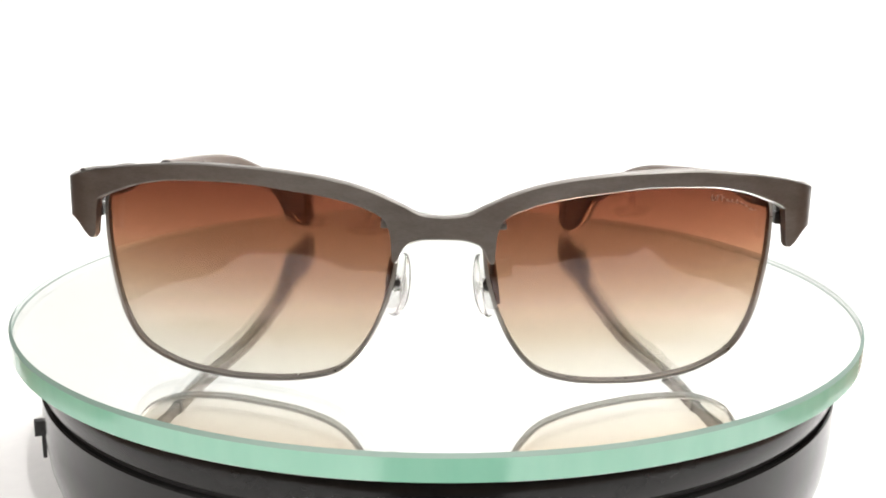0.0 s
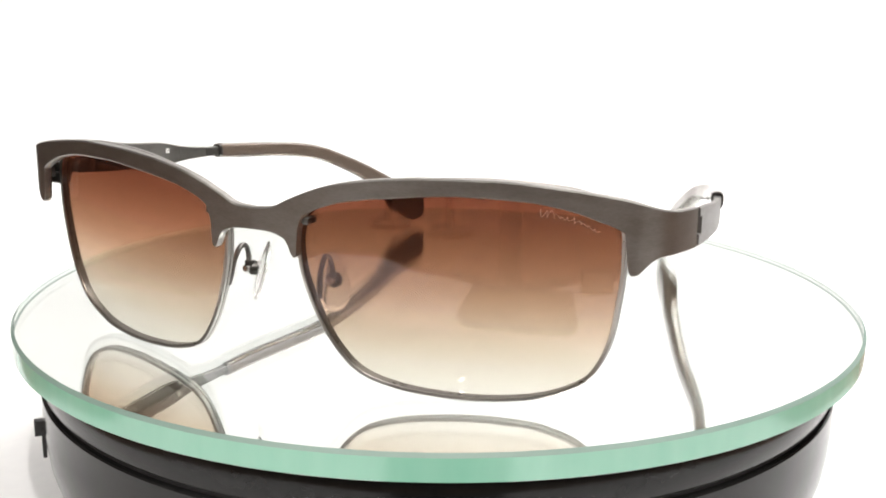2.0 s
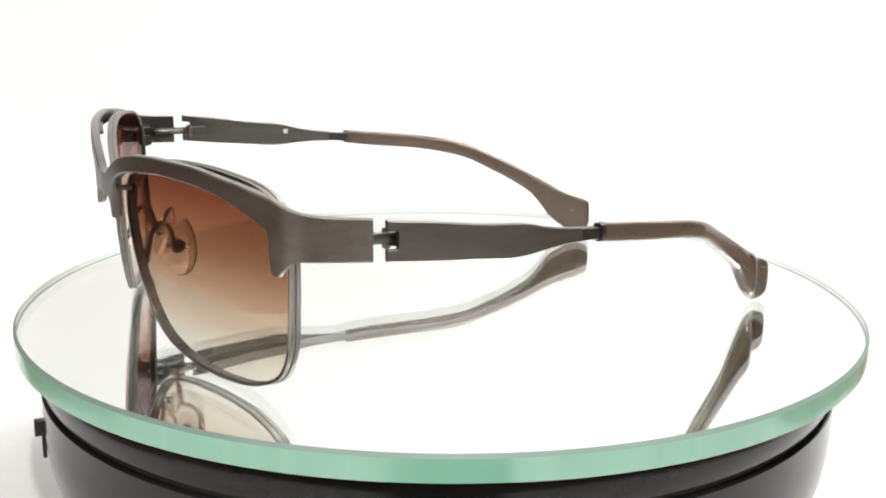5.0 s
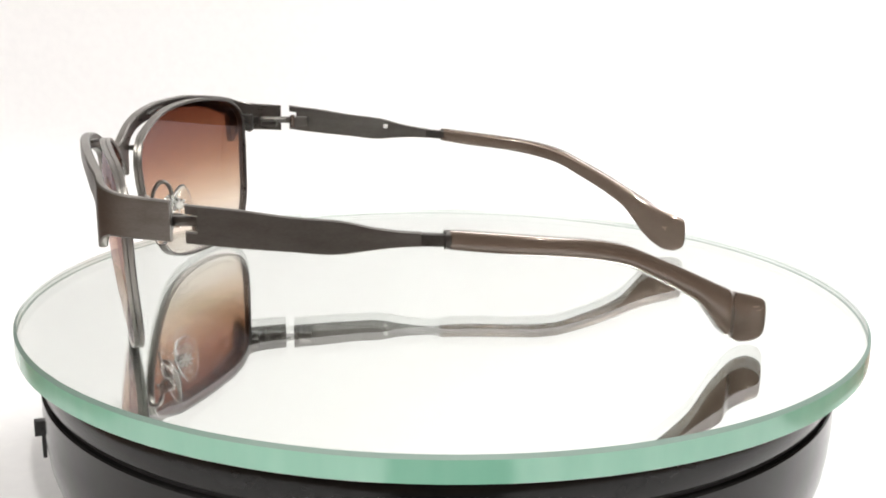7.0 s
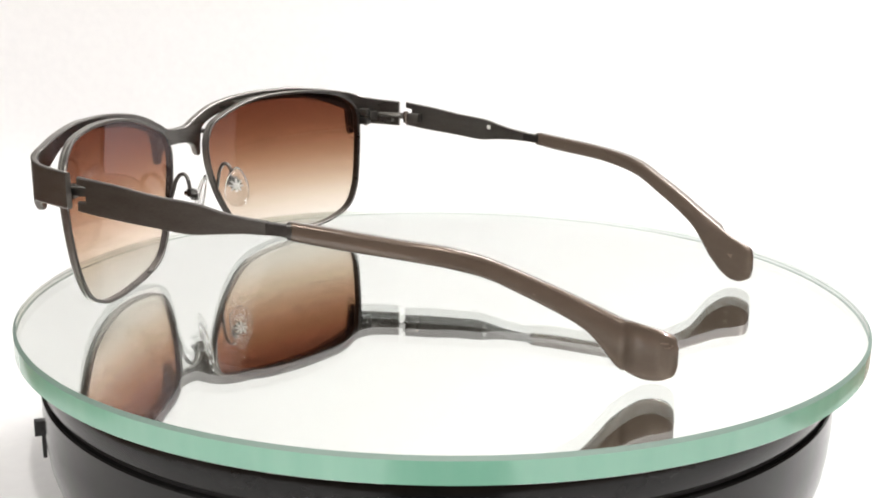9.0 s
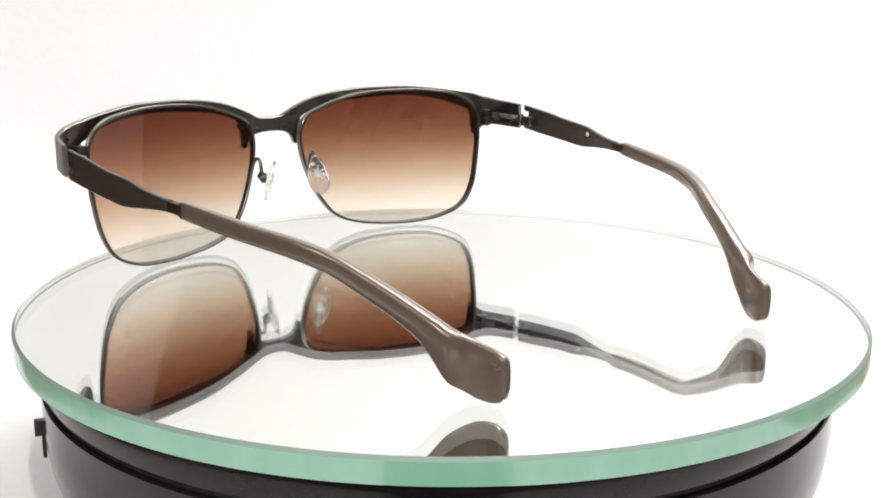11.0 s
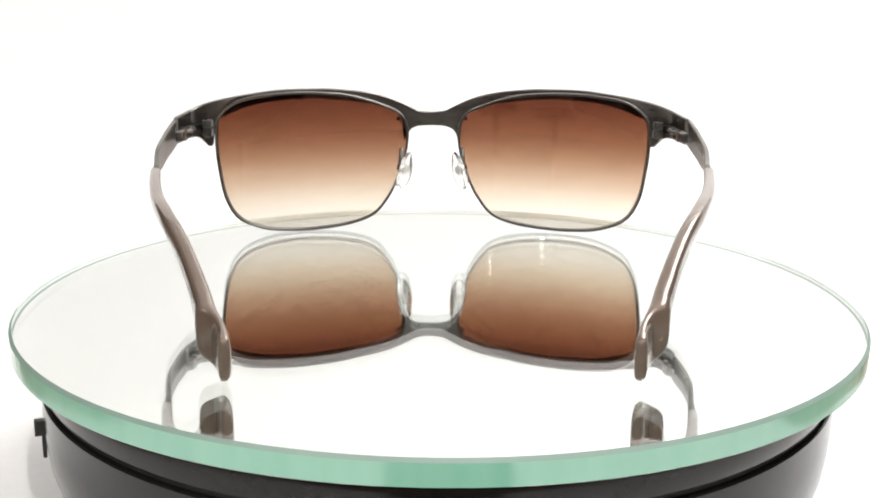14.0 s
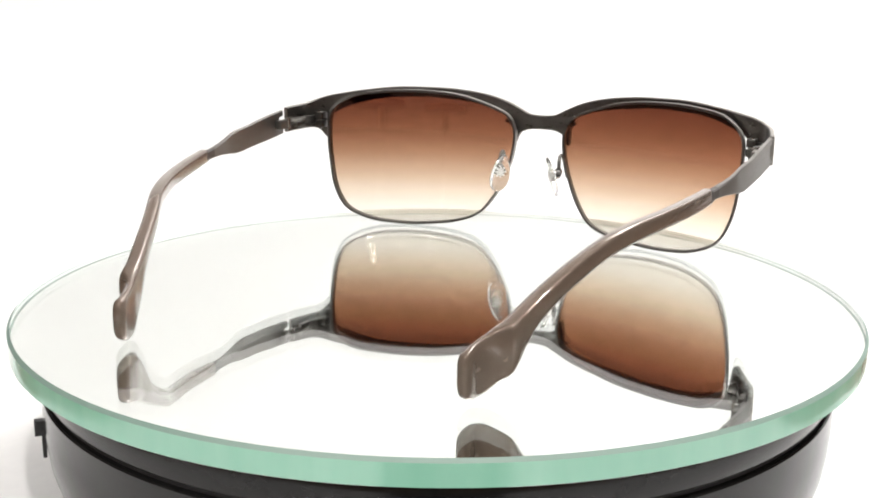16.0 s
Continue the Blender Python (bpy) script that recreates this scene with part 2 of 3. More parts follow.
# ---- turntable ----
def turntable_base():
    base = tagged(new("turntable"), "glossy black round turntable base on white sheet", "turntable")
    base.location = (-0.5 * MM, 0, FLOOR_Z * MM)
    r = 95.1
    up = -FLOOR_Z
    lower = [(0, 0.6), (r - 22, 0.6), (r - 16, 1.6), (r - 9.5, 4.4), (r - 5.2, 8.4), (r - 2.6, 13.0), (r - 1.2, 18.0), (r - 0.5, 23.0), (r - 0.2, 28.0), (r - 0.2, up - 15.5), (r - 0.5, up - 15.15), (r - 1.4, up - 15.1), (0, up - 15.1)]
    part("body", lathe(lower), black_gloss, base)
    ring = [(0, up - 15.09), (r - 1.5, up - 15.08), (r - 1.5, up - 14.1), (0, up - 14.1)]
    part("groove", lathe(ring), black_matt, base, "dark recessed seam")
    upper = [(0, up - 14.09), (r - 1.2, up - 14.05), (r - 0.7, up - 13.8), (r - 0.5, up - 13.4), (r - 0.5, up - 8.2), (r - 0.9, up - 7.3), (r - 2.0, up - 7.0), (0, up - 7.0)]
    part("top_ring", lathe(upper), black_gloss, base)
    part("spindle", lathe([(0, up - 7.0), (42, up - 7.0), (42, up - 5.15), (0, up - 5.15)], 64), black_matt, base, "matt black spindle plate")
    foot = lathe([(0, 0), (7, 0), (7, 0.8), (0, 0.8)], 24)
    a = part("foot", foot, black_matt, base, "black rubber foot")
    for k in range(3):
        o = new("foot", a.data)
        o.parent = base
        o.location = (62 * MM * math.cos(k * 2.0944 + 0.4), 62 * MM * math.sin(k * 2.0944 + 0.4), 0)
    a.location = (0, 0, 0)
    side = Matrix.Rotation(radians(199.5), 4, "Z")
    bm = box(bmesh.new(), (2.4, 2.6, 3.4), side @ Matrix.Translation((r + 0.6, 0, up - 24.6)), 0.2)
    sw = part("switch", bm, black_matt, base, "small black switch on the side")
    bm = box(bmesh.new(), (0.9, 3.4, 7.0), side @ Matrix.Translation((r - 0.1, 0, up - 28.0)), 0.12)
    part("switch_plate", bm, black_matt, sw)
    return base


turntable_base()


def glass_platter():
    """Mirror-backed glass disc with a ground green edge, a trace off its axis."""
    disc = tagged(new("turntable_platter"), "round mirror-backed glass disc with green polished edge", "turntable platter")
    cx, cy, r = -0.32, 0.92, 100.7

    def shifted(bm):
        bmesh.ops.translate(bm, verts=bm.verts, vec=(cx, cy, 0))
        return bm

    n = 240
    bm = bmesh.new()
    bmesh.ops.create_circle(bm, cap_ends=True, segments=n, radius=r - 0.7)
    face = part("glass_face", shifted(bm), pane, disc, "clear glass face", smooth=0)
    face.visible_shadow = False
    part("edge_chamfer", shifted(lathe([(r - 0.7, 0), (r, -0.7)], n)), chamfer, disc, "ground chamfer", smooth=0)
    part("edge", shifted(lathe([(r, -0.7), (r, -5.0)], n)), glass_edge, disc, "pale green glass edge", smooth=60)
    part("edge_light_lining", shifted(lathe([(r - 0.25, -1.3), (r - 0.25, -4.35)], n)), edge_light_lining, disc, "pale added lining for light inside the edge", smooth=60)
    # added grey bands imitate the dark lines that refraction draws round the rim
    for name, top, low in (("upper_edge_line", -0.75, -1.3), ("lower_edge_line", -4.35, -4.94)):
        part(name, shifted(lathe([(r - 0.26, top), (r - 0.26, low)], n)), chamfer, disc, "thin grey band added as refracted edge line", smooth=60)
    part("mirror_back", shifted(lathe([(0.001, -4.95), (r - 0.05, -4.95), (r - 0.05, -5.05), (0.001, -5.05)], n, True)), mirror, disc, "silvered mirror back", smooth=0)
    part("backing", shifted(lathe([(0.001, -5.06), (r - 0.4, -5.06), (r - 0.4, -5.14), (0.001, -5.14)], n, True)), backing, disc, "dark painted mirror backing", smooth=0)
    return disc


platter = glass_platter()

# ---- sunglasses ----
sunglasses = tagged(new("sunglasses"), "gunmetal browline sunglasses with brown gradient lenses, on glass disc", "sunglasses")


FRONT_X = 0.6  # the front sits a trace to one side of the axis


def rim_y(x, z):
    """Front surface of lenses and rims: curved across, leaning, and bulging a little."""
    return -73.5 + 0.00405 * x * x - 0.088 * (z - 27) + 0.0035 * ((z - 20) ** 2 - 400)


# outline of one lens rim, as seen from the front
RIM = [(36, 0.1), (25, 1.4), (18.2, 4.0), (13.6, 9.4), (10.1, 17), (8.1, 24.5), (8.0, 30.5), (10.2, 34.9), (16, 37.8), (26, 40.7), (38, 41.8), (49.5, 41.4), (58.8, 39.5), (63.5, 35.2), (64.3, 28.0), (63.6, 19.5), (61.8, 10.8), (58.3, 4.9), (51.0, 1.3), (43, 0.15)]
rim_outer = closed_spline(RIM, 120)


def outward(ring):
    way = np.roll(ring, -1, 0) - np.roll(ring, 1, 0)
    nrm = np.stack([way[:, 1], -way[:, 0]], -1)
    nrm /= np.linalg.norm(nrm, axis=1)[:, None]
    if ((ring - ring.mean(0)) * nrm).sum() < 0:
        nrm = -nrm
    return nrm


rim_normal = outward(rim_outer)


def make_rim(side):
    # section: (inwards from the outer line, depth behind the front surface), with a seam round the outside
    section = [(0.12, -1.05), (0, -0.9), (0, -0.2), (0.2, -0.08), (0.2, 0.08), (0, 0.2), (0, 0.9), (0.12, 1.05), (0.64, 1.05), (0.76, 0.9), (0.76, -0.9), (0.64, -1.05)]
    rings = []
    for (x, z), (nx, nz) in zip(rim_outer, rim_normal):
        y = rim_y(x, z)
        rings.append([(side * (x - nx * a), y + d, z - nz * a) for a, d in section])
    bm = loft(rings, closed=True)
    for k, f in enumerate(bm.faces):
        f.material_index = 0 if k % 12 in (10, 11, 0) else 2 if k % 12 < 6 else 1  # bright wire front edge; shade towards the wearer is put into the colour
    rim = part("rim", bm, (rim_metal, shaded_metal, lit_metal), sunglasses, "thin gunmetal lens rim", smooth=25)
    # lens: two faces and an edge
    inner = rim_outer - rim_normal * 0.6
    centre = inner.mean(0)
    bm = bmesh.new()
    faces = []
    for off in (-0.7, 0.8):
        grid = []
        for k in range(1, 13):
            pts = centre + (inner - centre) * k / 12
            grid.append([bm.verts.new((side * x, rim_y(x, z) + off, z)) for x, z in pts])
        mid = bm.verts.new((side * centre[0], rim_y(*centre) + off, centre[1]))
        n = len(inner)
        for k in range(n):
            bm.faces.new((mid, grid[0][k], grid[0][(k + 1) % n]))
        for a, b in zip(grid, grid[1:]):
            for k in range(n):
                bm.faces.new((a[k], a[(k + 1) % n], b[(k + 1) % n], b[k]))
        faces.append(grid[-1])
    for k in range(n):
        bm.faces.new((faces[0][k], faces[0][(k + 1) % n], faces[1][(k + 1) % n], faces[1][k]))
    part("lens", bm, lens_mat, rim, "brown gradient lens, dark above, clear below", smooth=60)
    # closing block at the outer corner of the rim
    bm = bmesh.new()
    for z in (33.6, 31.0):
        box(bm, (2.6, 3.4, 2.2), Matrix.Translation((side * 66.2, rim_y(65, z) + 1.0, z)), 0.3)
    part("closing_block", bm, dark_metal, rim)
    bm = rod(bmesh.new(), 0.65, 5.6, Matrix.Translation((side * 66.4, rim_y(65, 32) + 1.6, 32.3)), 14, 0.15)
    part("rim_screw", bm, steel, rim, "small steel screw")
    return rim


rims = {s: make_rim(s) for s in (-1, 1)}

# plan of the brow bar: centre line from the nose outwards, then round the corner along the side
PLAN = [(0, -78.2)] + [(x, -78.25 + 0.00386 * x * x) for x in (12, 24, 36, 48, 58, 64)] + [(67.2, -61.2), (69.5, -59.1), (70.8, -56.6), (71.5, -53.6), (72.2, -50.0), (72.6, -47.4)]
BROW_TOP = [(0, 34.8), (3.5, 35.1), (7.2, 36.8), (12.5, 39.1), (17.8, 40.6), (24, 41.6), (33, 42.3), (43, 42.4), (55, 41.3), (66, 39.4), (70, 38.6), (78, 37.4), (86, 36.5)]
BROW_LOW = [(0, 30.7), (3, 30.6), (6.2, 29.7), (7.4, 28.2), (8.0, 26.7), (8.5, 26.3), (8.95, 26.6), (9.3, 31.2), (10.4, 34.0), (13, 35.6), (18, 37.2), (26, 38.4), (38, 39.35), (48, 38.95), (55, 37.7), (60, 35.9), (63, 34.6), (65.0, 33.2)]


def brow_bar():
    seg = np.array(PLAN, float)
    xs, ys = seg[:, 0], seg[:, 1]
    run = np.r_[0, np.cumsum(np.hypot(np.diff(xs), np.diff(ys)))]
    # sample finely by arc length; heights of the front go by x, those of the side by the length past the corner
    s = np.unique(np.r_[np.linspace(0, run[-1], 190), np.linspace(curve_at(list(zip(xs, run)), np.array([7.0]))[0], curve_at(list(zip(xs, run)), np.array([11.0]))[0], 40)])
    x, y = curve_at(list(zip(run, xs)), s), curve_at(list(zip(run, ys)), s)
    corner = float(np.interp(64.5, x, s))
    past = s - corner
    top = np.where(past < 0, curve_at(BROW_TOP, x), curve_at([(0, 39.7), (3, 38.9), (6, 38.0), (10, 37.3), (18.5, 36.6)], past))
    side_low = curve_at([(0.0, 33.4), (0.35, 28.0), (1.0, 26.4), (1.9, 26.4), (3.0, 27.4), (4.6, 28.9), (6.5, 29.5), (18.5, 29.1)], past)
    low = np.where(past < 0, curve_at(BROW_LOW, x), side_low)
    tx, ty = np.gradient(x, s), np.gradient(y, s)
    rings = []
    for i in range(len(s)):
        w = np.array([ty[i], -tx[i]])
        w /= np.linalg.norm(w)
        thick = 1.9 if past[i] < -4 else 1.9 - 0.6 * min(1.0, (past[i] + 4) / 12)
        rings.append(bar_section((x[i], y[i]), w, top[i], low[i], thick, 0.28))
    mirrored = [[(-px, py, pz) for px, py, pz in r] for r in rings[:0:-1]]
    bm = loft(mirrored + rings)
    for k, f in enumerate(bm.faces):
        f.material_index = 1 if k % 8 in (5, 6, 7) else 0  # wearer's side is darker: its shade is put into the metal colour
    return part("brow_bar", bm, (lit_metal, shaded_metal), sunglasses, "brushed gunmetal brow bar with end pieces", smooth=35)


brow = brow_bar()

# tabs that tie the rims to the brow bar at the nose
for side in (-1, 1):
    bm = box(bmesh.new(), (1.3, 3.0, 1.2), Matrix.Translation((side * 10.4, -76.4, 33.0)), 0.3)
    part("bridge_tab", bm, gunmetal, brow)
    bm = box(bmesh.new(), (9, 1.7, 0.8), Matrix.Translation((side * 27, -74.6, 40.25)) @ Matrix.Rotation(radians(side * 9), 4, "Z") @ Matrix.Rotation(radians(side * -7), 4, "Y"), 0.3)
    part("brow_tab", bm, gunmetal, brow)
    bm = box(bmesh.new(), (6.0, 1.6, 2.4), Matrix.Translation((side * 68.6, -56.6, 32.3)) @ Matrix.Rotation(radians(side * 50), 4, "Z"), 0.3)
    part("end_tab", bm, dark_metal, brow)

TEMPLE_SHIFT = 0.8  # both temples sit a trace to one side
TEMPLE_X = [(-46, 72.6), (-30, 71.8), (-15, 70.3), (-3, 67.8), (2.5, 66.8), (20, 62.5), (33, 57.3), (42, 52.4), (50, 48.5), (60, 44.0), (64, 42.3), (71.4, 40.4)]


def temple(side):
    def plan(y):
        x = curve_at(TEMPLE_X, y)
        dx = (curve_at(TEMPLE_X, y + 0.3) - curve_at(TEMPLE_X, y - 0.3)) / 0.6
        nrm = np.stack([np.ones_like(dx), -dx], -1)
        return x, nrm / np.linalg.norm(nrm, axis=1)[:, None]

    def run(ys, tops, lows, thick, section, **more):
        x, nrm = plan(ys)
        top, low = curve_at(tops, ys), curve_at(lows, ys)
        th = curve_at(thick, ys)
        lift = [(-46, 1.5), (-25, 1.35), (5, 1.2), (24, 1.7), (45, 1.9), (58, 1.3), (66, 0.7), (72, 0.4)]
        return [[(side * px + TEMPLE_SHIFT, py, pz + (float(curve_at(lift, np.array([py]))[0]) if side < 0 else 0.0)) for px, py, pz in section((x[i], ys[i]), nrm[i], top[i], low[i], th[i], **more)] for i in range(len(ys))]

    tops = [(-44.6, 35.8), (-36, 34.9), (-26, 33.5), (-17, 32.6), (-11, 31.2), (-5.7, 30.35), (3, 29.6)]
    lows = [(-44.6, 28.7), (-36, 27.8), (-26, 27.0), (-18.4, 26.4), (-11, 27.1), (-5.7, 27.4), (3, 27.2)]
    flat = [(-45, 1.1), (-18, 1.1), (-8, 1.3), (3, 1.6)]
    arm = part("temple", loft(run(np.linspace(-42.7, -2.7, 40), tops, lows, flat, bar_section)), gunmetal, sunglasses, "flat tapering gunmetal temple", smooth=35)
    # two prongs leave the hinge notch open
    for name, t, l in (("upper_prong", [(-45, 35.9), (-41, 35.4)], [(-45, 34.1), (-41, 33.6)]), ("lower_prong", [(-45, 30.9), (-41, 30.6)], [(-45, 28.75), (-41, 28.3)])):
        part(name, loft(run(np.linspace(-44.8, -42.5, 6), t, l, flat, bar_section)), gunmetal, arm)
    part("neck", loft(run(np.linspace(-2.9, 4.0, 12), [(-3, 29.9), (4, 29.5)], [(-3, 27.5), (4, 27.1)], [(-3, 1.7), (4, 1.7)], bar_section)), dark_metal, arm, "narrow dark neck")
    # acetate sleeve ending in a paddle
    st = [(2.4, 30.4), (11, 29.5), (23, 28.0), (29.5, 27.1), (36, 25.5), (43, 22.3), (50.5, 18.6), (58, 14.7), (64, 11.8), (68, 10.5), (70.0, 9.8), (70.7, 9.1), (71.0, 7.6)]
    sl = [(2.4, 26.6), (11, 25.5), (23, 24.1), (29.5, 23.0), (36, 21.3), (43, 17.7), (50.5, 13.4), (54.3, 10.7), (57.2, 7.2), (59.6, 4.0), (62.2, 2.0), (65.2, 0.5), (67.2, 0.3), (69.4, 0.9), (70.6, 2.0), (71.0, 3.6)]
    # reach of the inner and of the outer face from the middle line; the outer face is scooped near the end
    inn = [(2.4, 1.35), (30, 1.6), (48, 1.7), (57, 2.0), (62, 2.1), (66, 2.6), (69.5, 3.0), (70.5, 2.8), (71.0, 2.2)]
    outer = [(2.4, 1.35), (30, 1.6), (48, 1.7), (57, 1.95), (60.2, 2.4), (60.8, 2.2), (61.6, 1.3), (63.0, 0.3), (65.0, -0.35), (67.2, -0.6), (69.6, -0.35), (70.5, -0.5), (71.0, -1.0)]
    ys = np.unique(np.r_[np.linspace(2.4, 50, 40), np.linspace(50, 71.0, 54)])
    x, nrm = plan(ys)
    a, b = curve_at(inn, ys), curve_at(outer, ys)
    rings = []
    for ring, k in zip(run(ys, st, sl, list(zip(ys, a + b)), oval_section, power=3.4, n=28), range(len(ys))):
        off = (b[k] - a[k]) / 2
        rings.append([(px + side * nrm[k][0] * off, py + nrm[k][1] * off, pz) for px, py, pz in ring])
    part("temple_tip", loft(rings), acetate, arm, "glossy brown acetate temple tip with scooped end", smooth=60)
    part("collar", loft(run(np.linspace(1.5, 2.6, 3), [(1.5, 30.3), (2.6, 30.3)], [(1.5, 26.7), (2.6, 26.7)], [(1.5, 2.7), (2.6, 2.75)], oval_section, power=3.0, n=20)), dark_metal, arm)
    return arm


temples = {s: temple(s) for s in (-1, 1)}


def hinge(side):
    h = part("hinge", box(bmesh.new(), (1.2, 6.6, 1.9), Matrix.Translation((side * 70.5, -45.4, 32.5)), 0.3), gunmetal, sunglasses, "small metal spring hinge")
    eye = [(side * (69.3 + 1.25 * math.sin(k * 2 * math.pi / 14)), -49.3 + 3.5 * math.cos(k * 2 * math.pi / 14), 32.9) for k in range(15)]
    part("hinge_loop", wire(eye, 0.55, 8, 4), gunmetal, h, "bent wire eye of the hinge")
    part("hinge_plate", box(bmesh.new(), (1.5, 4.6, 1.5), Matrix.Translation((side * 69.7, -50.6, 31.4)), 0.3), shaded_metal, h)
    part("hinge_knuckle", box(bmesh.new(), (2.2, 4.0, 2.7), Matrix.Translation((side * 70.0, -41.0, 32.2)), 0.4), gunmetal, h)
    part("hinge_screw", rod(bmesh.new(), 0.8, 3.6, Matrix.Translation((side * 69.6, -43.6, 32.3)), 16, 0.15), steel, h, "steel hinge screw")
    return h


for s in (-1, 1):
    hinge(s)


def nose_pad(side):
    # pad: flattened drop of clear silicone, lower end leaning outwards
    bm = bmesh.new()
    bmesh.ops.create_uvsphere(bm, u_segments=28, v_segments=18, radius=1.0)
    for v in bm.verts:
        k = 1 - 0.28 * v.co.z
        v.co = Vector((v.co.x * 0.95, v.co.y * 3.3 * k, v.co.z * 6.1))
    turn = Matrix.Rotation(radians(side * -38), 4, "Z")
    place = Matrix.Translation((side * 8.1, -64.4, 18.6)) @ turn @ Matrix.Rotation(radians(side * -15), 4, "Y")
    bm.transform(place)
    pad = part("nose_pad", bm, silicone, sunglasses, "clear silicone nose pad", smooth=80)
    part("pad_arm", wire([(side * 10.2, -72.6, 17.4), (side * 9.9, -71.9, 19.6), (side * 9.6, -71.1, 22.4), (side * 9.4, -69.6, 24.3), (side * 9.3, -68.0, 24.3), (side * 9.4, -67.0, 22.6), (side * 9.5, -66.6, 20.4)], 0.52), gunmetal, pad, "bent metal pad arm")
    bm = rod(bmesh.new(), 1.45, 1.9, Matrix.Translation((side * 9.2, -65.7, 19.3)) @ turn @ Matrix.Rotation(radians(90), 4, "Y"), 20, 0.3)
    box(bm, (1.6, 1.5, 2.2), Matrix.Translation((side * 9.5, -66.4, 19.9)), 0.3)
    part("pad_box", bm, dark_metal, pad)
    part("pad_screw", rod(bmesh.new(), 0.7, 3.0, Matrix.Translation((side * 9.5, -66.7, 19.6)) @ Matrix.Rotation(radians(90), 4, "X"), 14, 0.2), steel, pad, "tiny steel screw")
    # pale toothed mount inside the pad
    mount = Matrix.Translation((side * 8.55, -64.9, 19.0)) @ turn
    bm = rod(bmesh.new(), 0.9, 0.5, mount @ Matrix.Rotation(radians(90), 4, "Y"), 14, 0.12)
    for k in range(8):
        spoke = mount @ Matrix.Rotation(k * math.pi / 4, 4, "X") @ Matrix.Translation((0, 0, 1.25))
        box(bm, (0.45, 0.5, 1.1), spoke, 0.08)
    part("pad_rosette", bm, mark_paint, pad, "pale toothed mount inside the pad")
    return pad


for s in (-1, 1):
    nose_pad(s)


def lettering(text, size, mat, m, name, parent, label):
    data = bpy.data.curves.new(name, "FONT")
    data.body, data.size, data.extrude, data.align_x, data.align_y = text, size, 0.02, "CENTER", "CENTER"
    tmp = new(name, data)
    mesh = bpy.data.meshes.new_from_object(tmp.evaluated_get(bpy.context.evaluated_depsgraph_get()))
    bpy.data.objects.remove(tmp)
    bpy.data.curves.remove(data)
    bm = bmesh.new()
    bm.from_mesh(mesh)
    bpy.data.meshes.remove(mesh)
    bm.transform(m)
    return part(name, bm, mat, parent, label, smooth=0)


def inner_marks():
    """Marks on the inside of one temple: faint bars, a pale square with a number."""
    arm = temples[-1]
    for y, z, length, h in ((-24.2, 32.3, 3.6, 1.0), (-20.0, 32.1, 2.8, 0.9), (-10.8, 31.1, 1.6, 0.7), (-31.0, 32.8, 2.4, 0.8)):
        x = -(float(curve_at(TEMPLE_X, np.array([y]))[0]) - 0.58) + TEMPLE_SHIFT
        part("mark_bar", box(bmesh.new(), (0.06, length, h), Matrix.Translation((x, y, z)) @ Matrix.Rotation(radians(-5.5), 4, "Z"), 0), faint_paint, arm, "faint printed mark", smooth=0)
    x = -(float(curve_at(TEMPLE_X, np.array([-15.4]))[0]) - 0.60) + TEMPLE_SHIFT
    part("mark_square", box(bmesh.new(), (0.06, 1.25, 1.15), Matrix.Translation((x, -15.4, 31.7)) @ Matrix.Rotation(radians(-6), 4, "Z"), 0), mark_paint, arm, "small pale square mark", smooth=0)
    face = Matrix(((0, 0, 1, x + 0.05), (1, 0, 0, -15.4), (0, 1, 0, 31.7), (0, 0, 0, 1))) @ Matrix.Rotation(radians(-6), 4, "Y")
    lettering("13", 1.15, mark_ink, face, "mark_number", arm, "dark printed number")


inner_marks()


def lens_logo():
    """Pale handwritten strokes on the upper outer corner of one lens."""
    random.seed(4)
    bm = bmesh.new()
    pen = []
    for i in range(34):
        u = i / 33
        x = 50.4 + 9.6 * u
        z = 36.4 - 1.0 * u - 2.2 * u * u
        tall = 0.75 if u < 0.3 or i in (12, 19) else 0.3
        z += tall * math.sin(i * 2.1) + random.uniform(-0.12, 0.12)
        pen.append((x + 0.25 * math.cos(i * 1.7), rim_y(x, z) - 0.86, z))
    stroke = wire(pen, 0.05, 5, 4)
    return part("lens_mark", stroke, logo_paint, rims[1], "pale illegible script mark")


lens_logo()


# ---- camera stand in front, seen only as a reflection ----
def camera_stand():
    stand = tagged(new("camera_stand"), "dark metal camera stand on the white sheet", "stand")
    stand.location = (0, -0.245, FLOOR_Z * MM + 0.0007)
    part("base", box(bmesh.new(), (66, 46, 12), Matrix.Translation((5, 44, 6)), 4), stand_metal, stand)
    part("post", rod(bmesh.new(), 8, 78, Matrix.Translation((-4, 4, 39)), 24, 0.6), stand_metal, stand)
    for ex, ey in ((-52, -12), (40, -22)):
        way = Vector((ex + 4, ey - 4, 0))
        m = Matrix.Translation((-4 + way.x / 2, 4 + way.y / 2, 2.5)) @ Matrix.Rotation(math.atan2(way.y, way.x), 4, "Z")
        part("leg", box(bmesh.new(), (way.length, 5, 5), m, 0.6), stand_metal, stand)
    part("clamp_block", box(bmesh.new(), (20, 14, 16), Matrix.Translation((57, -4, 8)), 1.5), stand_metal, stand)
    part("arm", box(bmesh.new(), (12, 62, 8), Matrix.Translation((-4, -22, 74)), 1), stand_metal, stand)
    part("camera_mount", box(bmesh.new(), (64, 14, 84), Matrix.Translation((0, -50, 112)), 3), stand_metal, stand)
    return stand


camera_stand()


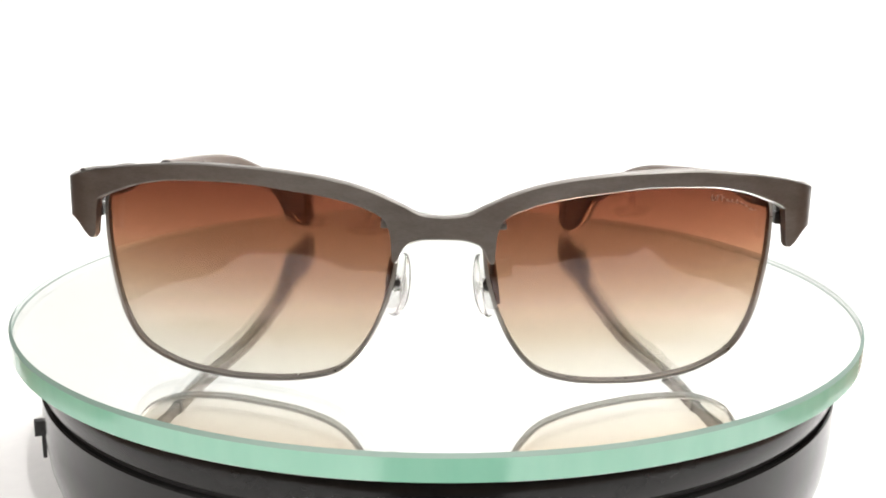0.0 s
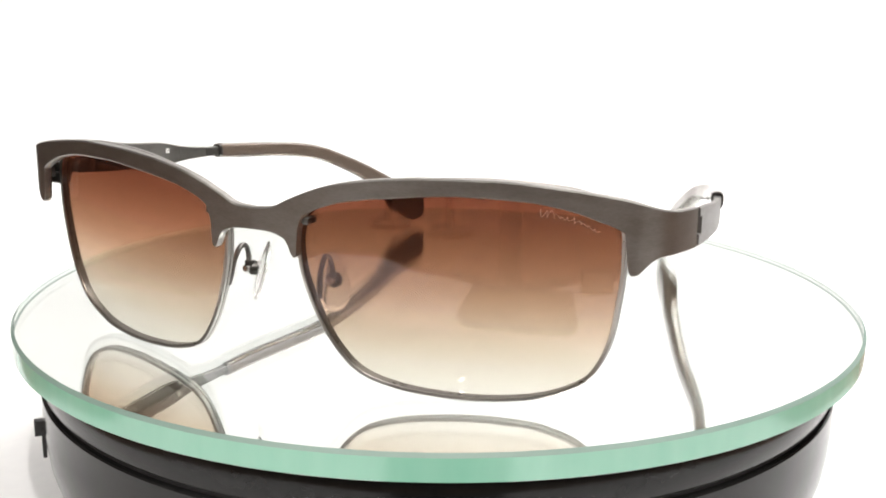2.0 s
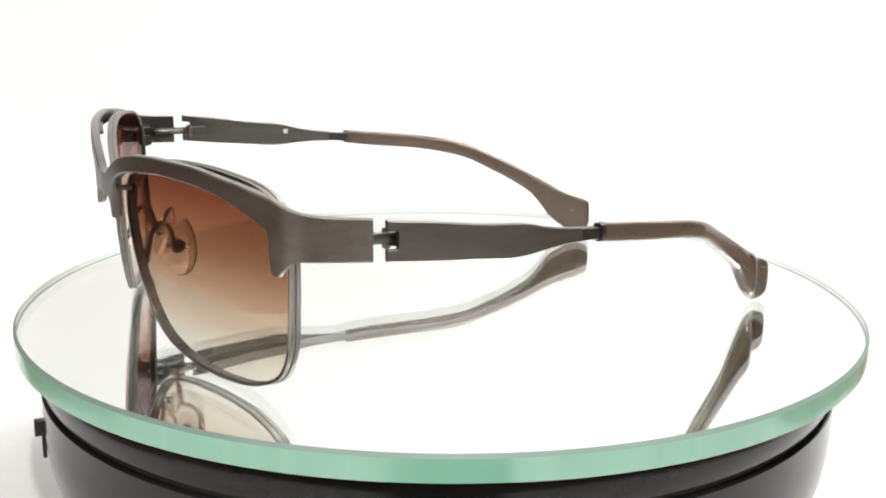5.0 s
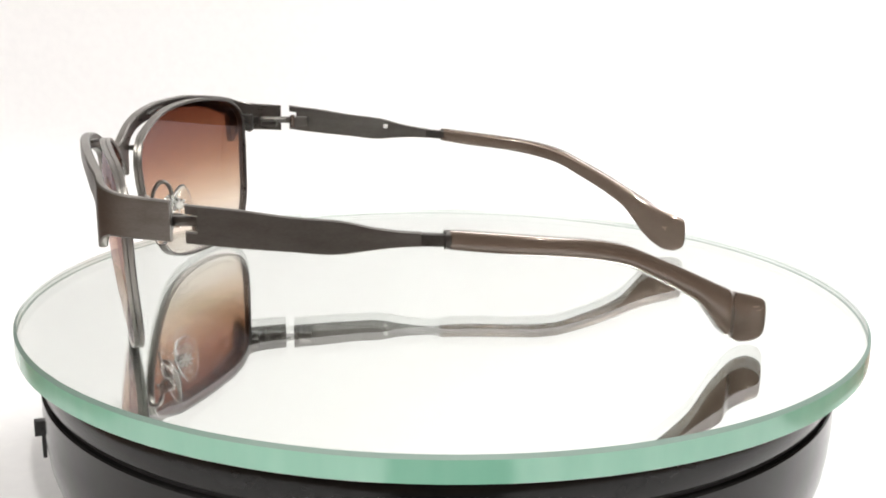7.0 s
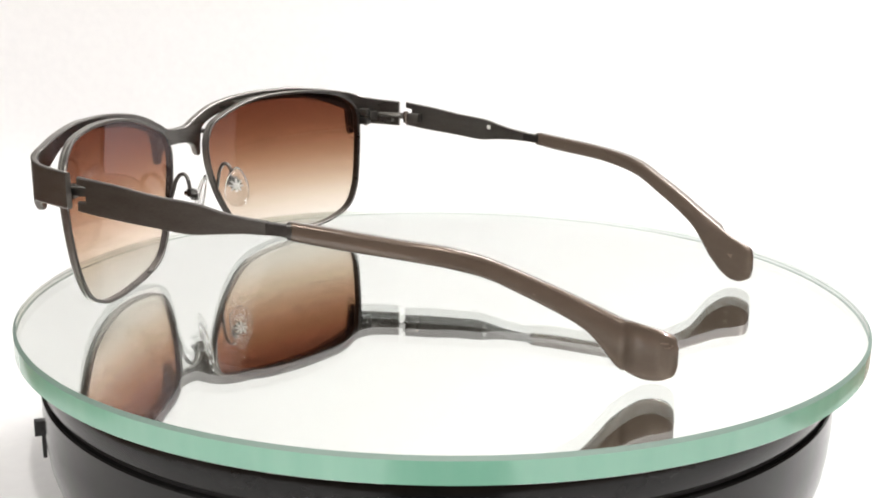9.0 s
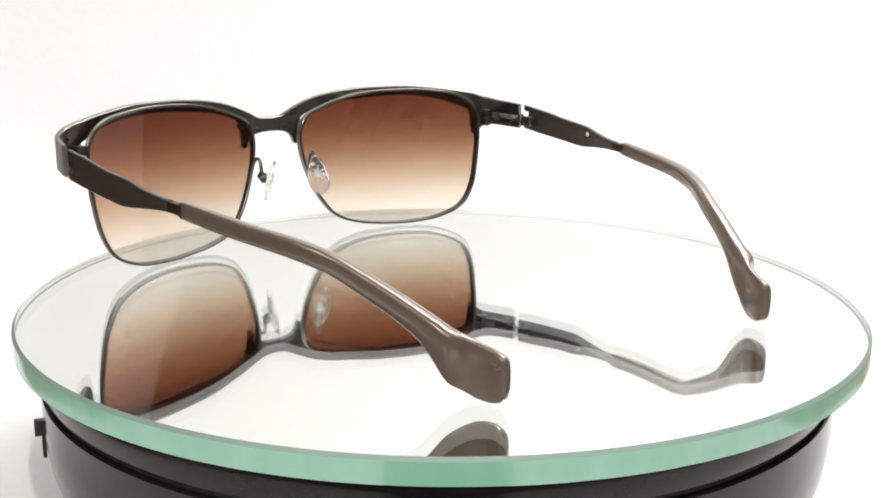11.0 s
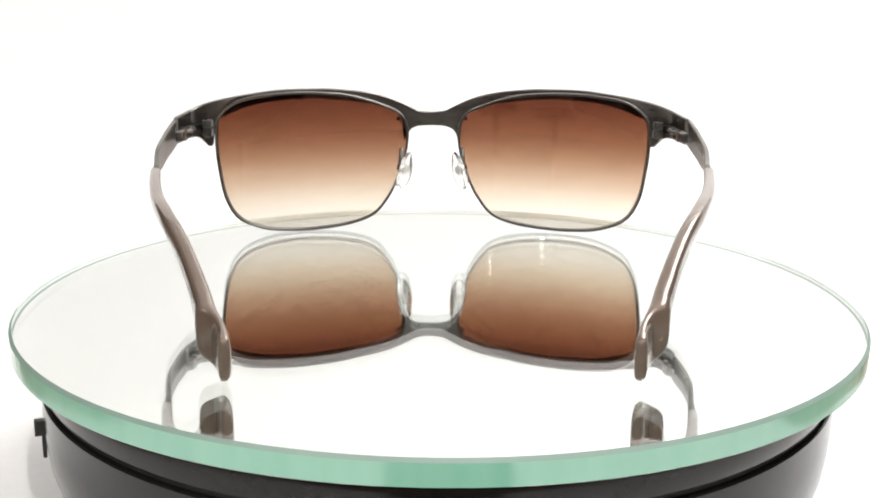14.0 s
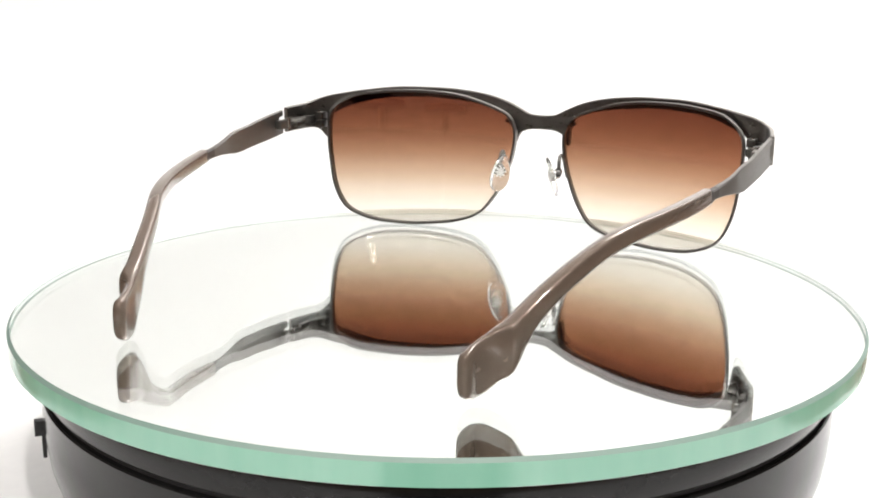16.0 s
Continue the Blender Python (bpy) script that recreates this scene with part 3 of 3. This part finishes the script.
# ---- lamps on poles in front of the tent, seen only as rows of bright dots in the lenses ----
diode_glow = bpy.data.materials.new("glowing diode")
diode_glow.use_nodes = True
diode_glow.node_tree.nodes["Principled BSDF"].inputs["Emission Color"].default_value = (1, 0.97, 0.93, 1)
diode_glow.node_tree.nodes["Principled BSDF"].inputs["Emission Strength"].default_value = 90.0


def pole_lamp(x, low, high):
    """Upright pole with a row of diodes on the side towards the tent, between two heights."""
    lamp = tagged(new("pole_lamp"), "dark pole lamp with a column of glowing diodes", "lamp", group="lamps before the tent")
    lamp.location = (x * MM, -0.408, FLOOR_Z * MM)
    tall = high - FLOOR_Z + 20
    part("base", rod(bmesh.new(), 34, 8, Matrix.Translation((0, 0, 4)), 32, 1.5), black_matt, lamp)
    part("pole", box(bmesh.new(), (9, 7, tall - 6), Matrix.Translation((0, 0, 7 + (tall - 6) / 2)), 1), black_matt, lamp)
    for k in range(6):
        z = low + (high - low) * k / 5 - FLOOR_Z
        part("diode", rod(bmesh.new(), 3.4, 3.0, Matrix.Translation((0, 4.2, z)) @ Matrix.Rotation(radians(90), 4, "X"), 16, 0.3), diode_glow, lamp, "small glowing diode")


pole_lamp(-100, 300, 430)
pole_lamp(-198, 358, 462)
pole_lamp(345, 470, 560)


for ob in sunglasses.children:
    # the front and all that hangs on it is shifted as one; the brow bar leans a little more than the rims
    if not ob.name.startswith("temple"):
        ob.location.x += FRONT_X * MM
        ob.location.z += (0.25 if ob.name.startswith("rim") else 0.3) * MM
        ob.rotation_euler.y = radians(0.25 if ob.name.startswith("rim") else 0.35)
rims[1].location.x -= 0.6 * MM


def motions():
    """The platter turns and carries the sunglasses round, a trace slower towards the end."""
    turn = [(0, -0.76), (2.1, 26.32), (4.2, 53.4), (6.3, 80.56), (9.2, 117.75), (11.3, 144.65), (13.6, 174.1), (16, 204.75)]
    walk(platter, [(t, pose(-0.0005, 0.0003, 0, 0, 0, -a)) for t, a in turn])
    walk(sunglasses, [(t, pose(-0.0015, 0.0002, 0, 0, 0, -a)) for t, a in turn])


motions()
